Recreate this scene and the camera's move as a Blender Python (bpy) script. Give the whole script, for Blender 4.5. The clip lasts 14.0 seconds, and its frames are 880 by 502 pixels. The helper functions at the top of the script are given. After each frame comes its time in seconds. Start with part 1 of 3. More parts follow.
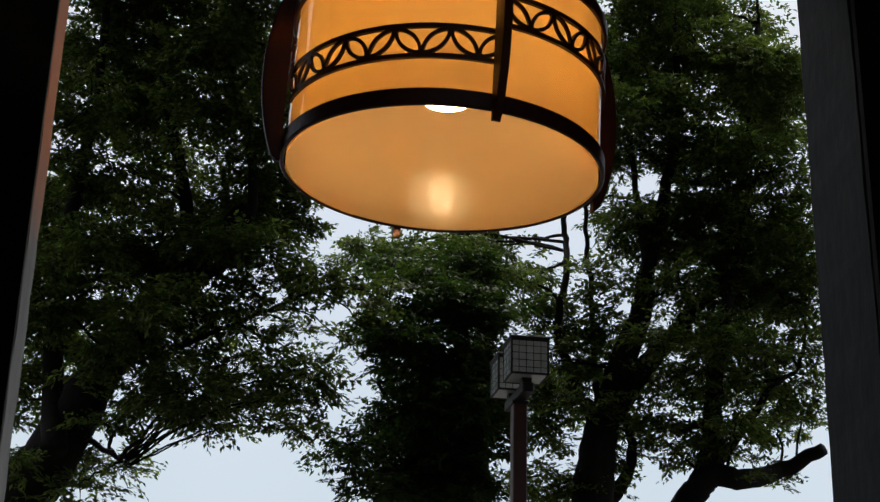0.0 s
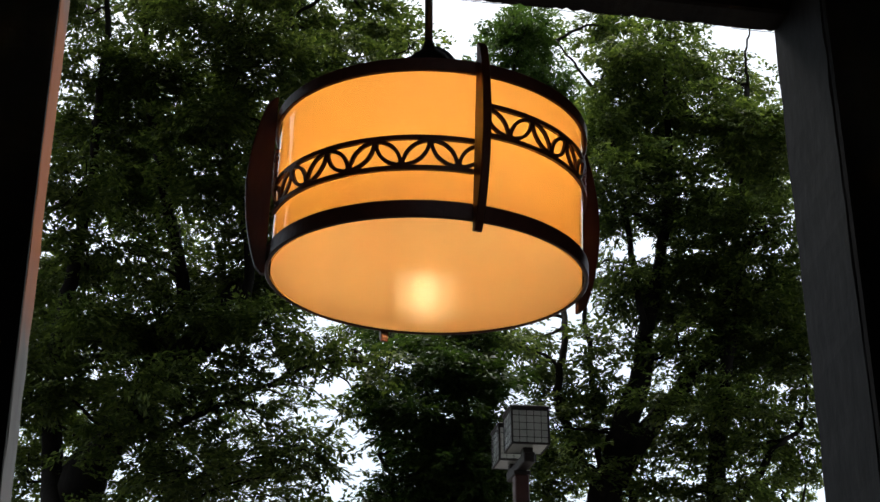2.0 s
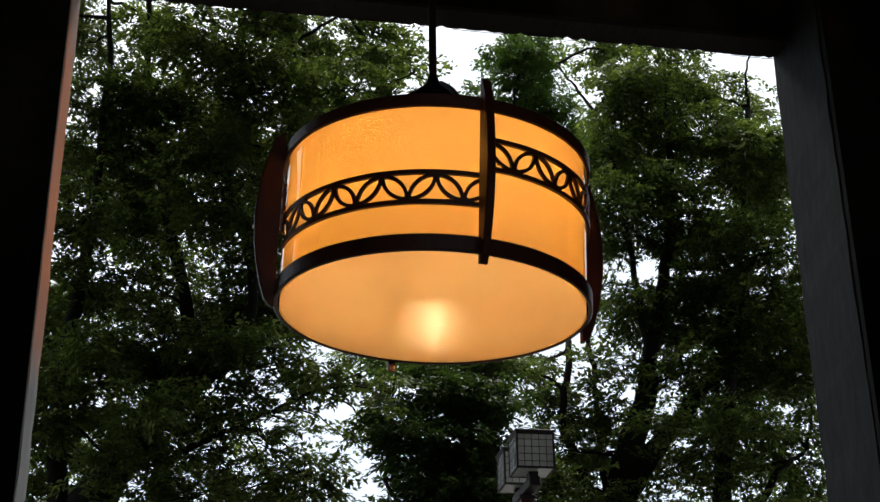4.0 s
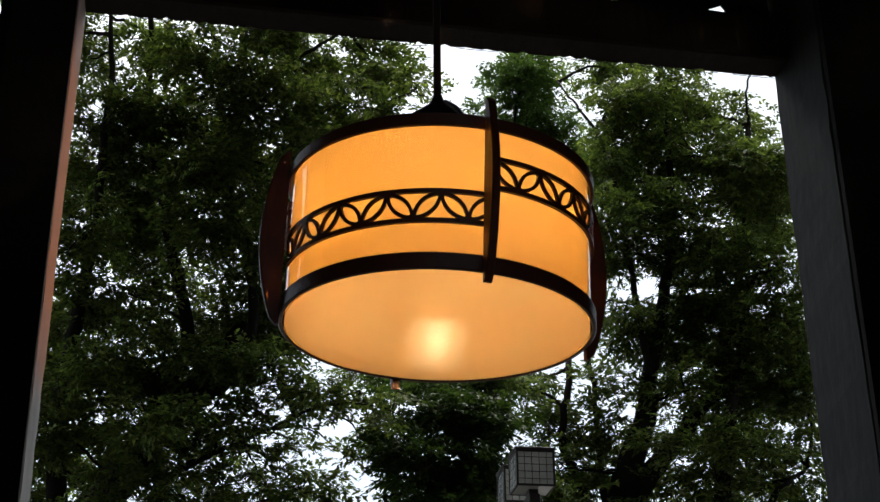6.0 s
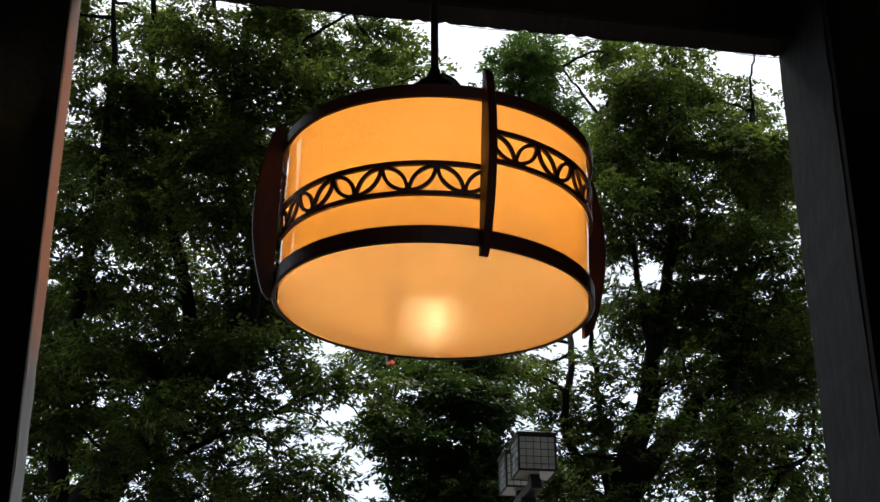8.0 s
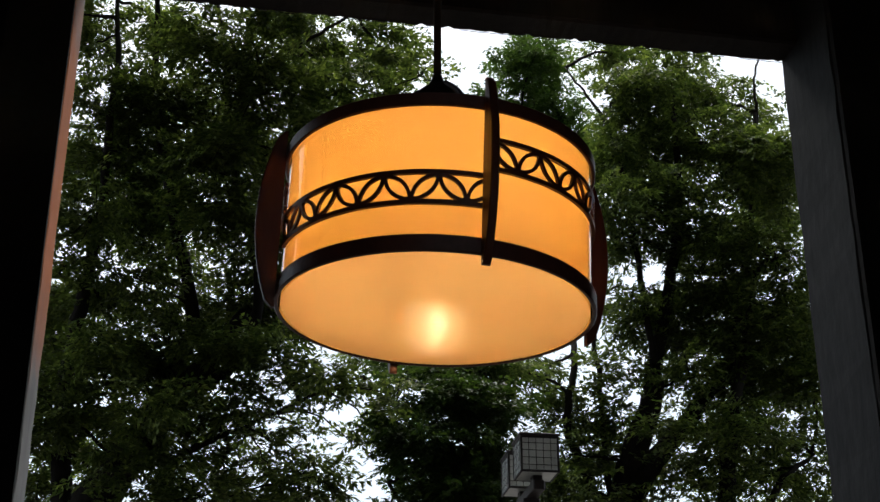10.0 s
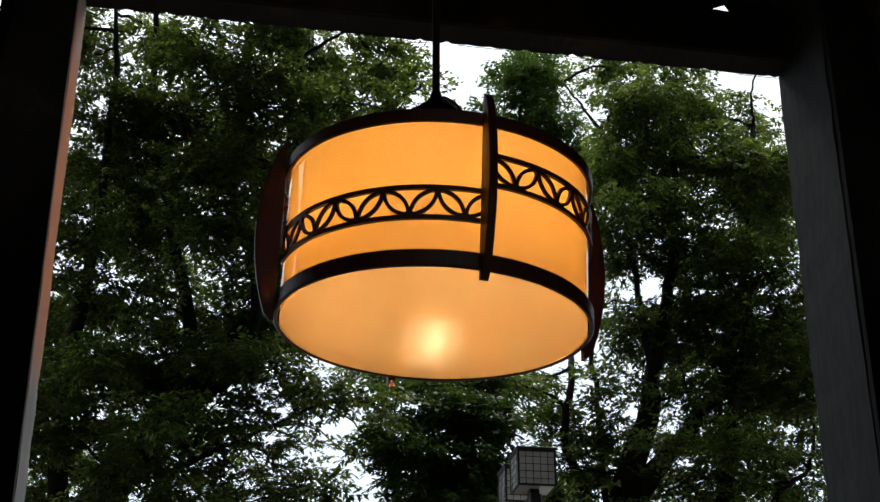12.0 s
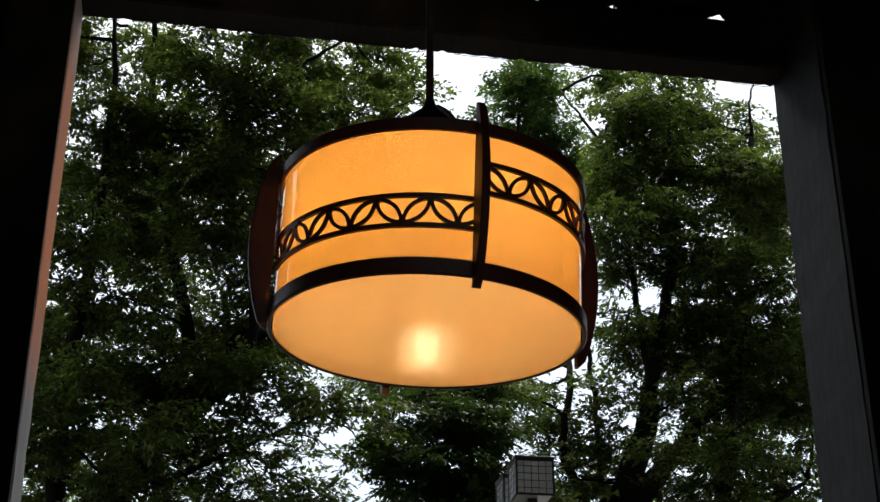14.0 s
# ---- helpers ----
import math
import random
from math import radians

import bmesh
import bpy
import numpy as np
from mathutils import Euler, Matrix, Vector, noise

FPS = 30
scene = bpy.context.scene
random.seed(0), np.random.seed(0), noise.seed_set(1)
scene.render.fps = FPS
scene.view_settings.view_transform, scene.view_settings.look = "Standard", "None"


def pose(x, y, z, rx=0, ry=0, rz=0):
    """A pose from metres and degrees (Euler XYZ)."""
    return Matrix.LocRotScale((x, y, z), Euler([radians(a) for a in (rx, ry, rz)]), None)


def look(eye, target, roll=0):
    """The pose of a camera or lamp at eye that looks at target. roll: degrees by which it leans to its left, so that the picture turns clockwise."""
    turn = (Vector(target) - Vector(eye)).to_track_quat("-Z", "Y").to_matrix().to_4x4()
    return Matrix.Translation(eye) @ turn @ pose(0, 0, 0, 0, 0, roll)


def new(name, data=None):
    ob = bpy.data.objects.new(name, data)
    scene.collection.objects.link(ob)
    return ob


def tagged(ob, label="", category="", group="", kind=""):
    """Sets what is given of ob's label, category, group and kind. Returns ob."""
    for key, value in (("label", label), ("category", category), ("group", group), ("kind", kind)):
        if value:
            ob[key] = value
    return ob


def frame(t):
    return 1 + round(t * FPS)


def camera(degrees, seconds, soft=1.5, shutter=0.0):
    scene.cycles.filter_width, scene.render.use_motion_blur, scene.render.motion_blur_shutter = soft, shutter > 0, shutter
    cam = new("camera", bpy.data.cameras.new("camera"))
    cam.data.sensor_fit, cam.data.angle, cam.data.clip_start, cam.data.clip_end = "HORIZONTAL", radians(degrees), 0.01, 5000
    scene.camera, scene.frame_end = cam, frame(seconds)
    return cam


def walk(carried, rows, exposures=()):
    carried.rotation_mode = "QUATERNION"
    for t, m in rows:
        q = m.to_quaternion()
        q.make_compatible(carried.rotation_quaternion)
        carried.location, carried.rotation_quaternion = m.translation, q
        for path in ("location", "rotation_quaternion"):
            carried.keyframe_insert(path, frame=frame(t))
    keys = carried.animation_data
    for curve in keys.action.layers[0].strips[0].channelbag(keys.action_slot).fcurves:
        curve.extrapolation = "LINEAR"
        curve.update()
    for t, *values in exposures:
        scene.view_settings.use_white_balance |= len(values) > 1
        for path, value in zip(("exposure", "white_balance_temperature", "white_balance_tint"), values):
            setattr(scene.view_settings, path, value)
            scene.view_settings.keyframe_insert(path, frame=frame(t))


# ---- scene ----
cam = camera(34.43, 14.0)
PATH = [
    (0, (-0.0022, -2.0661, 1.3549), (-0.0038, -0.1931, 2.0564), 1.46),
    (0.5, (0.0125, -2.1013, 1.3908), (0.0048, -0.2372, 2.1154), 1.38),
    (1, (-0.0025, -2.0929, 1.3885), (-0.0002, -0.2459, 2.1556), 1.10),
    (1.5, (0.0097, -2.0971, 1.4127), (0.0129, -0.2584, 2.1994), 0.20),
    (2, (0.0173, -2.0967, 1.4130), (0.0174, -0.2580, 2.1999), -0.14),
    (2.5, (0.0011, -2.1081, 1.4011), (0.0031, -0.2748, 2.2004), -0.56),
    (3, (0.0168, -2.1199, 1.4163), (0.0135, -0.2893, 2.2218), -0.83),
    (5.5, (0.0037, -2.1433, 1.4015), (-0.0005, -0.3265, 2.2379), -0.34),
    (6, (0.0053, -2.1437, 1.4096), (0.0019, -0.3281, 2.2485), -0.48),
    (6.5, (0.0135, -2.1381, 1.4148), (0.0073, -0.3237, 2.2561), -0.24),
    (7, (0.0000, -2.1354, 1.4044), (-0.0023, -0.3229, 2.2497), -0.29),
    (7.5, (0.0092, -2.1185, 1.4074), (0.0059, -0.3012, 2.2426), -0.35),
    (8, (0.0165, -2.1027, 1.4078), (0.0083, -0.2791, 2.2290), -0.22),
    (10.5, (0.0181, -2.1151, 1.4206), (0.0054, -0.2913, 2.2412), -0.02),
    (11, (0.0158, -2.1212, 1.4165), (0.0037, -0.2975, 2.2374), 0.02),
    (11.5, (0.0158, -2.1237, 1.4110), (0.0055, -0.3009, 2.2340), 0.19),
    (12, (0.0167, -2.1257, 1.4149), (0.0076, -0.3095, 2.2525), 0.06),
    (12.5, (0.0104, -2.1309, 1.4110), (0.0055, -0.3227, 2.2657), 0.19),
    (13, (0.0155, -2.1256, 1.4071), (0.0114, -0.3188, 2.2645), 0.40),
    (13.5, (0.0223, -2.1203, 1.4163), (0.0175, -0.3112, 2.2691), 0.13),
    (14, (0.0257, -2.1288, 1.4108), (0.0182, -0.3183, 2.2604), 0.03),
]
EXPOSURES = [(0.0, -0.5), (0.5, -0.22), (1.0, 0.03), (1.5, 0.13), (14.0, 0.13)]
walk(cam, [(t, look(eye, target, roll)) for t, eye, target, roll in PATH], EXPOSURES)

# ---- sky and light ----
world = bpy.data.worlds.new("overcast_sky")
scene.world = world
world.use_nodes = True
wn, wl = world.node_tree.nodes, world.node_tree.links
wn.clear()
sky = wn.new("ShaderNodeTexSky")
sky.sky_type, sky.sun_disc = "NISHITA", False
sky.sun_elevation, sky.sun_rotation = radians(63), radians(4)
sky.air_density, sky.dust_density, sky.ozone_density = 1.2, 3.0, 1.0
sky_bg = wn.new("ShaderNodeBackground")
sky_bg.inputs["Strength"].default_value = 0.05
wl.new(sky.outputs["Color"], sky_bg.inputs["Color"])
cloud_tex = wn.new("ShaderNodeTexNoise")
cloud_tex.inputs["Scale"].default_value = 2.2
cloud_tex.inputs["Detail"].default_value = 4.0
cloud_ramp = wn.new("ShaderNodeValToRGB")
cloud_ramp.color_ramp.elements[0].position, cloud_ramp.color_ramp.elements[0].color = 0.35, (0.84, 0.88, 0.92, 1)
cloud_ramp.color_ramp.elements[1].position, cloud_ramp.color_ramp.elements[1].color = 0.7, (1.0, 1.0, 1.0, 1)
wl.new(cloud_tex.outputs["Fac"], cloud_ramp.inputs["Fac"])
# a cloud layer, brightest overhead as under any overcast sky
sky_co, sky_z, sky_height = wn.new("ShaderNodeTexCoord"), wn.new("ShaderNodeSeparateXYZ"), wn.new("ShaderNodeValToRGB")
wl.new(sky_co.outputs["Generated"], sky_z.inputs[0])
wl.new(sky_z.outputs["Z"], sky_height.inputs["Fac"])
he = sky_height.color_ramp.elements
he[0].position, he[0].color = 0.1, (0.70, 0.80, 0.875, 1)
he[1].position, he[1].color = 1.0, (1.5, 1.5, 1.5, 1)
sky_height.color_ramp.elements.new(0.45).color = (0.86, 0.89, 0.93, 1)
cloud_mul = wn.new("ShaderNodeMix")
cloud_mul.data_type, cloud_mul.blend_type = "RGBA", "MULTIPLY"
cloud_mul.inputs[0].default_value = 1.0
wl.new(cloud_ramp.outputs["Color"], cloud_mul.inputs[6])
wl.new(sky_height.outputs["Color"], cloud_mul.inputs[7])
cloud_bg = wn.new("ShaderNodeBackground")
cloud_bg.inputs["Strength"].default_value = 1.0
wl.new(cloud_mul.outputs[2], cloud_bg.inputs["Color"])
sky_sum = wn.new("ShaderNodeAddShader")
sky_out = wn.new("ShaderNodeOutputWorld")
wl.new(sky_bg.outputs[0], sky_sum.inputs[0])
wl.new(cloud_bg.outputs[0], sky_sum.inputs[1])
wl.new(sky_sum.outputs[0], sky_out.inputs["Surface"])

sun_data = bpy.data.lights.new("sun", "SUN")
sun_data.energy, sun_data.angle, sun_data.color = 6.1, radians(45), (1.0, 0.96, 0.9)
sun = new("sun", sun_data)
sun.matrix_world = look((1, 34, 42), (0, 18, 10))


# ---- materials ----
def material(name, color, rough=0.6, metal=0.0, vary=0.25, scale=6.0, bump=0.1, fine=40.0, second=None, stretch=(1, 1, 1), coat=0.0, spec=0.5):
    """A principled surface whose colour wanders at two scales, with a fine relief."""
    m = bpy.data.materials.new(name)
    m.use_nodes = True
    n, l = m.node_tree.nodes, m.node_tree.links
    b = n["Principled BSDF"]
    co = n.new("ShaderNodeTexCoord")
    mp = n.new("ShaderNodeMapping")
    mp.inputs["Scale"].default_value = stretch
    l.new(co.outputs["Object"], mp.inputs["Vector"])
    big, small = n.new("ShaderNodeTexNoise"), n.new("ShaderNodeTexNoise")
    big.inputs["Scale"].default_value, small.inputs["Scale"].default_value = scale, fine
    big.inputs["Detail"].default_value, small.inputs["Detail"].default_value = 5, 4
    l.new(mp.outputs["Vector"], big.inputs["Vector"])
    l.new(mp.outputs["Vector"], small.inputs["Vector"])
    mix = n.new("ShaderNodeMix")
    mix.data_type = "RGBA"
    other = second or tuple(c * (1 - vary) for c in color)
    mix.inputs[6].default_value, mix.inputs[7].default_value = (*color, 1), (*other, 1)
    ramp = n.new("ShaderNodeValToRGB")
    ramp.color_ramp.elements[0].position, ramp.color_ramp.elements[1].position = 0.38, 0.66
    l.new(big.outputs["Fac"], ramp.inputs["Fac"])
    l.new(ramp.outputs["Color"], mix.inputs[0])
    fine_mix = n.new("ShaderNodeMix")
    fine_mix.data_type, fine_mix.blend_type = "RGBA", "OVERLAY"
    fine_mix.inputs[0].default_value = min(1.0, vary * 1.5)
    l.new(mix.outputs[2], fine_mix.inputs[6])
    l.new(small.outputs["Color"], fine_mix.inputs[7])
    grey = n.new("ShaderNodeRGBToBW")
    l.new(small.outputs["Color"], grey.inputs[0])
    l.new(grey.outputs[0], fine_mix.inputs[7])
    l.new(fine_mix.outputs[2], b.inputs["Base Color"])
    rmap = n.new("ShaderNodeMapRange")
    rmap.inputs[3].default_value, rmap.inputs[4].default_value = max(0.02, rough - 0.1), min(1.0, rough + 0.12)
    l.new(small.outputs["Fac"], rmap.inputs[0])
    l.new(rmap.outputs[0], b.inputs["Roughness"])
    b.inputs["Metallic"].default_value = metal
    b.inputs["Coat Weight"].default_value = coat
    b.inputs["Specular IOR Level"].default_value = spec
    bp = n.new("ShaderNodeBump")
    bp.inputs["Strength"].default_value, bp.inputs["Distance"].default_value = bump, 0.01
    l.new(small.outputs["Fac"], bp.inputs["Height"])
    l.new(bp.outputs["Normal"], b.inputs["Normal"])
    return m


def leaf_material(name, dark, light):
    """Leaves: matt-glossy front, light that shines through, each leaf its own green."""
    m = bpy.data.materials.new(name)
    m.use_nodes = True
    n, l = m.node_tree.nodes, m.node_tree.links
    n.clear()
    geo = n.new("ShaderNodeNewGeometry")
    ramp = n.new("ShaderNodeValToRGB")
    e = ramp.color_ramp.elements
    e[0].color, e[1].color = (*dark, 1), (*light, 1)
    mid = ramp.color_ramp.elements.new(0.7)
    mid.color = (*[0.6 * a + 0.4 * c for a, c in zip(dark, light)], 1)
    l.new(geo.outputs["Random Per Island"], ramp.inputs["Fac"])
    co = n.new("ShaderNodeTexCoord")
    patch = n.new("ShaderNodeTexNoise")
    patch.inputs["Scale"].default_value = 0.7
    l.new(co.outputs["Object"], patch.inputs["Vector"])
    tone = n.new("ShaderNodeMix")
    tone.data_type, tone.blend_type = "RGBA", "MULTIPLY"
    tone.inputs[0].default_value = 1.0
    l.new(ramp.outputs["Color"], tone.inputs[6])
    spread = n.new("ShaderNodeMapRange")
    spread.inputs[1].default_value, spread.inputs[2].default_value = 0.32, 0.68
    spread.inputs[3].default_value, spread.inputs[4].default_value = 0.55, 1.25
    l.new(patch.outputs["Fac"], spread.inputs[0])
    l.new(spread.outputs[0], tone.inputs[7])
    b = n.new("ShaderNodeBsdfPrincipled")
    b.inputs["Roughness"].default_value = 0.5
    b.inputs["Specular IOR Level"].default_value = 0.15
    l.new(tone.outputs[2], b.inputs["Base Color"])
    tr = n.new("ShaderNodeBsdfTranslucent")
    warm = n.new("ShaderNodeMix")
    warm.data_type, warm.blend_type = "RGBA", "MULTIPLY"
    warm.inputs[0].default_value = 1.0
    warm.inputs[7].default_value = (1.12, 1.18, 0.68, 1)
    l.new(tone.outputs[2], warm.inputs[6])
    l.new(warm.outputs[2], tr.inputs["Color"])
    mx = n.new("ShaderNodeMixShader")
    mx.inputs[0].default_value = 0.42
    out = n.new("ShaderNodeOutputMaterial")
    l.new(b.outputs[0], mx.inputs[1])
    l.new(tr.outputs[0], mx.inputs[2])
    l.new(mx.outputs[0], out.inputs["Surface"])
    return m


def shade_material():
    """Amber acrylic sheet: lets the bulb's light through evenly, glossy on both faces."""
    m = bpy.data.materials.new("amber_acrylic")
    m.use_nodes = True
    n, l = m.node_tree.nodes, m.node_tree.links
    n.clear()
    co = n.new("ShaderNodeTexCoord")
    no = n.new("ShaderNodeTexNoise")
    no.inputs["Scale"].default_value, no.inputs["Detail"].default_value = 7.0, 5.0
    l.new(co.outputs["Object"], no.inputs["Vector"])
    ramp = n.new("ShaderNodeValToRGB")
    e = ramp.color_ramp.elements
    e[0].position, e[0].color = 0.3, (0.86, 0.46, 0.125, 1)
    e[1].position, e[1].color = 0.7, (0.92, 0.50, 0.145, 1)
    l.new(no.outputs["Fac"], ramp.inputs["Fac"])
    tr = n.new("ShaderNodeBsdfTranslucent")
    di = n.new("ShaderNodeBsdfDiffuse")
    l.new(ramp.outputs["Color"], tr.inputs["Color"])
    di.inputs["Color"].default_value = (0.94, 0.68, 0.39, 1)
    mx = n.new("ShaderNodeMixShader")
    mx.inputs[0].default_value = 0.42
    gl = n.new("ShaderNodeBsdfGlossy")
    gl.inputs["Roughness"].default_value = 0.08
    top = n.new("ShaderNodeMixShader")
    top.inputs[0].default_value = 0.024
    out = n.new("ShaderNodeOutputMaterial")
    l.new(tr.outputs[0], mx.inputs[1])
    l.new(di.outputs[0], mx.inputs[2])
    l.new(mx.outputs[0], top.inputs[1])
    l.new(gl.outputs[0], top.inputs[2])
    l.new(top.outputs[0], out.inputs["Surface"])
    return m


def gloss_coat():
    """The clear polished outer face of the sheet."""
    m = bpy.data.materials.new("polished_acrylic_face")
    m.use_nodes = True
    n, l = m.node_tree.nodes, m.node_tree.links
    n.clear()
    tp, gl, fr = n.new("ShaderNodeBsdfTransparent"), n.new("ShaderNodeBsdfGlossy"), n.new("ShaderNodeFresnel")
    gl.inputs["Roughness"].default_value, fr.inputs["IOR"].default_value = 0.03, 1.6
    mx, out = n.new("ShaderNodeMixShader"), n.new("ShaderNodeOutputMaterial")
    l.new(fr.outputs[0], mx.inputs[0])
    l.new(tp.outputs[0], mx.inputs[1])
    l.new(gl.outputs[0], mx.inputs[2])
    l.new(mx.outputs[0], out.inputs["Surface"])
    return m


def frosted(name, clear):
    m = bpy.data.materials.new(name)
    m.use_nodes = True
    n, l = m.node_tree.nodes, m.node_tree.links
    n.clear()
    tp, tr = n.new("ShaderNodeBsdfTransparent"), n.new("ShaderNodeBsdfTranslucent")
    tp.inputs["Color"].default_value = (1, 0.97, 0.9, 1)
    tr.inputs["Color"].default_value = (0.95, 0.88, 0.72, 1)
    mx = n.new("ShaderNodeMixShader")
    mx.inputs[0].default_value = 1 - clear
    out = n.new("ShaderNodeOutputMaterial")
    l.new(tp.outputs[0], mx.inputs[1])
    l.new(tr.outputs[0], mx.inputs[2])
    l.new(mx.outputs[0], out.inputs["Surface"])
    return m


def glow(name, color, strength):
    m = bpy.data.materials.new(name)
    m.use_nodes = True
    n, l = m.node_tree.nodes, m.node_tree.links
    n.clear()
    em, out = n.new("ShaderNodeEmission"), n.new("ShaderNodeOutputMaterial")
    em.inputs["Color"].default_value, em.inputs["Strength"].default_value = (*color, 1), strength
    l.new(em.outputs[0], out.inputs["Surface"])
    return m


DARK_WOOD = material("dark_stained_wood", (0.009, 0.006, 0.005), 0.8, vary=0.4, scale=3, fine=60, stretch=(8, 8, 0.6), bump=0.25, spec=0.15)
# Right post: the same grey paint, with its shade put into a near-black colour.
SHADED_JAMB = material("shaded_jamb_paint", (0.0115, 0.0115, 0.0118), 0.7, vary=0.3, scale=4, fine=35, second=(0.006, 0.006, 0.0062), stretch=(1, 1, 0.35), bump=0.2, spec=0.1)
BANDED_JAMB = material("brown_banded_jamb", (0.20, 0.195, 0.19), 0.65, vary=0.25, scale=4, fine=35, second=(0.145, 0.142, 0.138), stretch=(1, 1, 0.35), bump=0.2, spec=0.08)


def brown_band(m, z0, z1, band_color):
    """Mixes a brown band into the grey between two heights, its ends broken up by noise."""
    n, l = m.node_tree.nodes, m.node_tree.links
    b = n["Principled BSDF"]
    old = b.inputs["Base Color"].links[0].from_socket
    co, sep, no, add = n.new("ShaderNodeTexCoord"), n.new("ShaderNodeSeparateXYZ"), n.new("ShaderNodeTexNoise"), n.new("ShaderNodeMath")
    no.inputs["Scale"].default_value = 5.0
    l.new(co.outputs["Object"], sep.inputs[0])
    l.new(co.outputs["Object"], no.inputs["Vector"])
    add.operation = "MULTIPLY_ADD"
    add.inputs[1].default_value = 0.5
    l.new(no.outputs["Fac"], add.inputs[0])
    l.new(sep.outputs["Z"], add.inputs[2])
    rng, ramp = n.new("ShaderNodeMapRange"), n.new("ShaderNodeValToRGB")
    rng.inputs[1].default_value, rng.inputs[2].default_value = z0, z1 + 0.5
    l.new(add.outputs[0], rng.inputs[0])
    e = ramp.color_ramp.elements
    e[0].position, e[0].color, e[1].position, e[1].color = 0.0, (0, 0, 0, 1), 1.0, (0, 0, 0, 1)
    for pos in (0.3, 0.75):
        ramp.color_ramp.elements.new(pos).color = (1, 1, 1, 1)
    l.new(rng.outputs[0], ramp.inputs["Fac"])
    mix = n.new("ShaderNodeMix")
    mix.data_type = "RGBA"
    mix.inputs[7].default_value = (*band_color, 1)
    l.new(ramp.outputs["Color"], mix.inputs[0])
    l.new(old, mix.inputs[6])
    l.new(mix.outputs[2], b.inputs["Base Color"])


brown_band(BANDED_JAMB, 2.7, 3.55, (0.42, 0.13, 0.04))
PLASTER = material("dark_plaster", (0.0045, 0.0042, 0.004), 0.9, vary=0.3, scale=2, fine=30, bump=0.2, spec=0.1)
FLOOR = material("concrete_floor", (0.10, 0.098, 0.094), 0.85, vary=0.3, scale=1.5, fine=25, bump=0.15)
LACQUER = material("dark_lacquered_wood", (0.07, 0.022, 0.015), 0.38, vary=0.35, scale=9, fine=90, bump=0.06, coat=0.0, spec=0.25)
SLAT_WOOD = material("red_brown_wood", (0.065, 0.017, 0.008), 0.45, vary=0.35, scale=8, fine=80, stretch=(1, 1, 0.15), bump=0.08, spec=0.15)
BLACK_METAL = material("black_metal", (0.009, 0.007, 0.006), 0.5, vary=0.2, scale=20, fine=120, bump=0.05, spec=0.12)
BRASS = material("socket_metal", (0.5, 0.42, 0.3), 0.35, metal=0.9, vary=0.15, scale=20, fine=100, bump=0.03)
SHADE = shade_material()
COAT = gloss_coat()
BULB_GLASS = frosted("frosted_globe_glass", 0.04)
BULB_GLOW = glow("warm_bulb", (1.0, 0.77, 0.43), 1290.0)
BARK = material("zelkova_bark", (0.022, 0.019, 0.017), 0.9, vary=0.4, scale=3, fine=18, second=(0.012, 0.011, 0.010), stretch=(1, 1, 0.4), bump=0.6, spec=0.1)
LEAF_D = leaf_material("zelkova_leaf_light", (0.045, 0.076, 0.021), (0.225, 0.285, 0.075))
LEAF_B = leaf_material("zelkova_leaf_dark", (0.024, 0.05, 0.013), (0.075, 0.115, 0.028))
LEAF_C = leaf_material("far_tree_leaf", (0.045, 0.09, 0.02), (0.12, 0.19, 0.045))
POST_PAINT = material("red_brown_post_paint", (0.07, 0.024, 0.02), 0.5, vary=0.3, scale=5, fine=50, bump=0.1)
LANTERN_FRAME = material("dark_brown_lantern_frame", (0.014, 0.009, 0.008), 0.55, vary=0.3, scale=12, fine=80, bump=0.08)
OPAL = material("opal_panel", (0.60, 0.62, 0.59), 0.14, vary=0.12, scale=4, fine=30, second=(0.48, 0.5, 0.47), bump=0.02)
SOIL = material("ground_gravel", (0.06, 0.056, 0.05), 0.95, vary=0.4, scale=0.6, fine=12, bump=0.4)


# ---- mesh helpers ----
def part(name, bm, mat, parent=None, label="", smooth=False):
    me = bpy.data.meshes.new(name)
    bmesh.ops.recalc_face_normals(bm, faces=bm.faces)
    bm.to_mesh(me)
    bm.free()
    me.materials.append(mat)
    if smooth:
        for p in me.polygons:
            p.use_smooth = True
    ob = new(name, me)
    if parent:
        ob.parent = parent
    if label:
        tagged(ob, label)
    return ob


def box(x0, x1, y0, y1, z0, z1, bevel=0.0, bm=None, seg=1):
    bm = bm or bmesh.new()
    made = bmesh.ops.create_cube(bm, size=1, matrix=Matrix.Translation(((x0 + x1) / 2, (y0 + y1) / 2, (z0 + z1) / 2)) @ Matrix.Diagonal((x1 - x0, y1 - y0, z1 - z0, 1)))
    if bevel:
        edges = list({e for v in made["verts"] for e in v.link_edges})
        bmesh.ops.bevel(bm, geom=edges, offset=bevel, segments=seg, affect="EDGES", profile=0.5)
    return bm


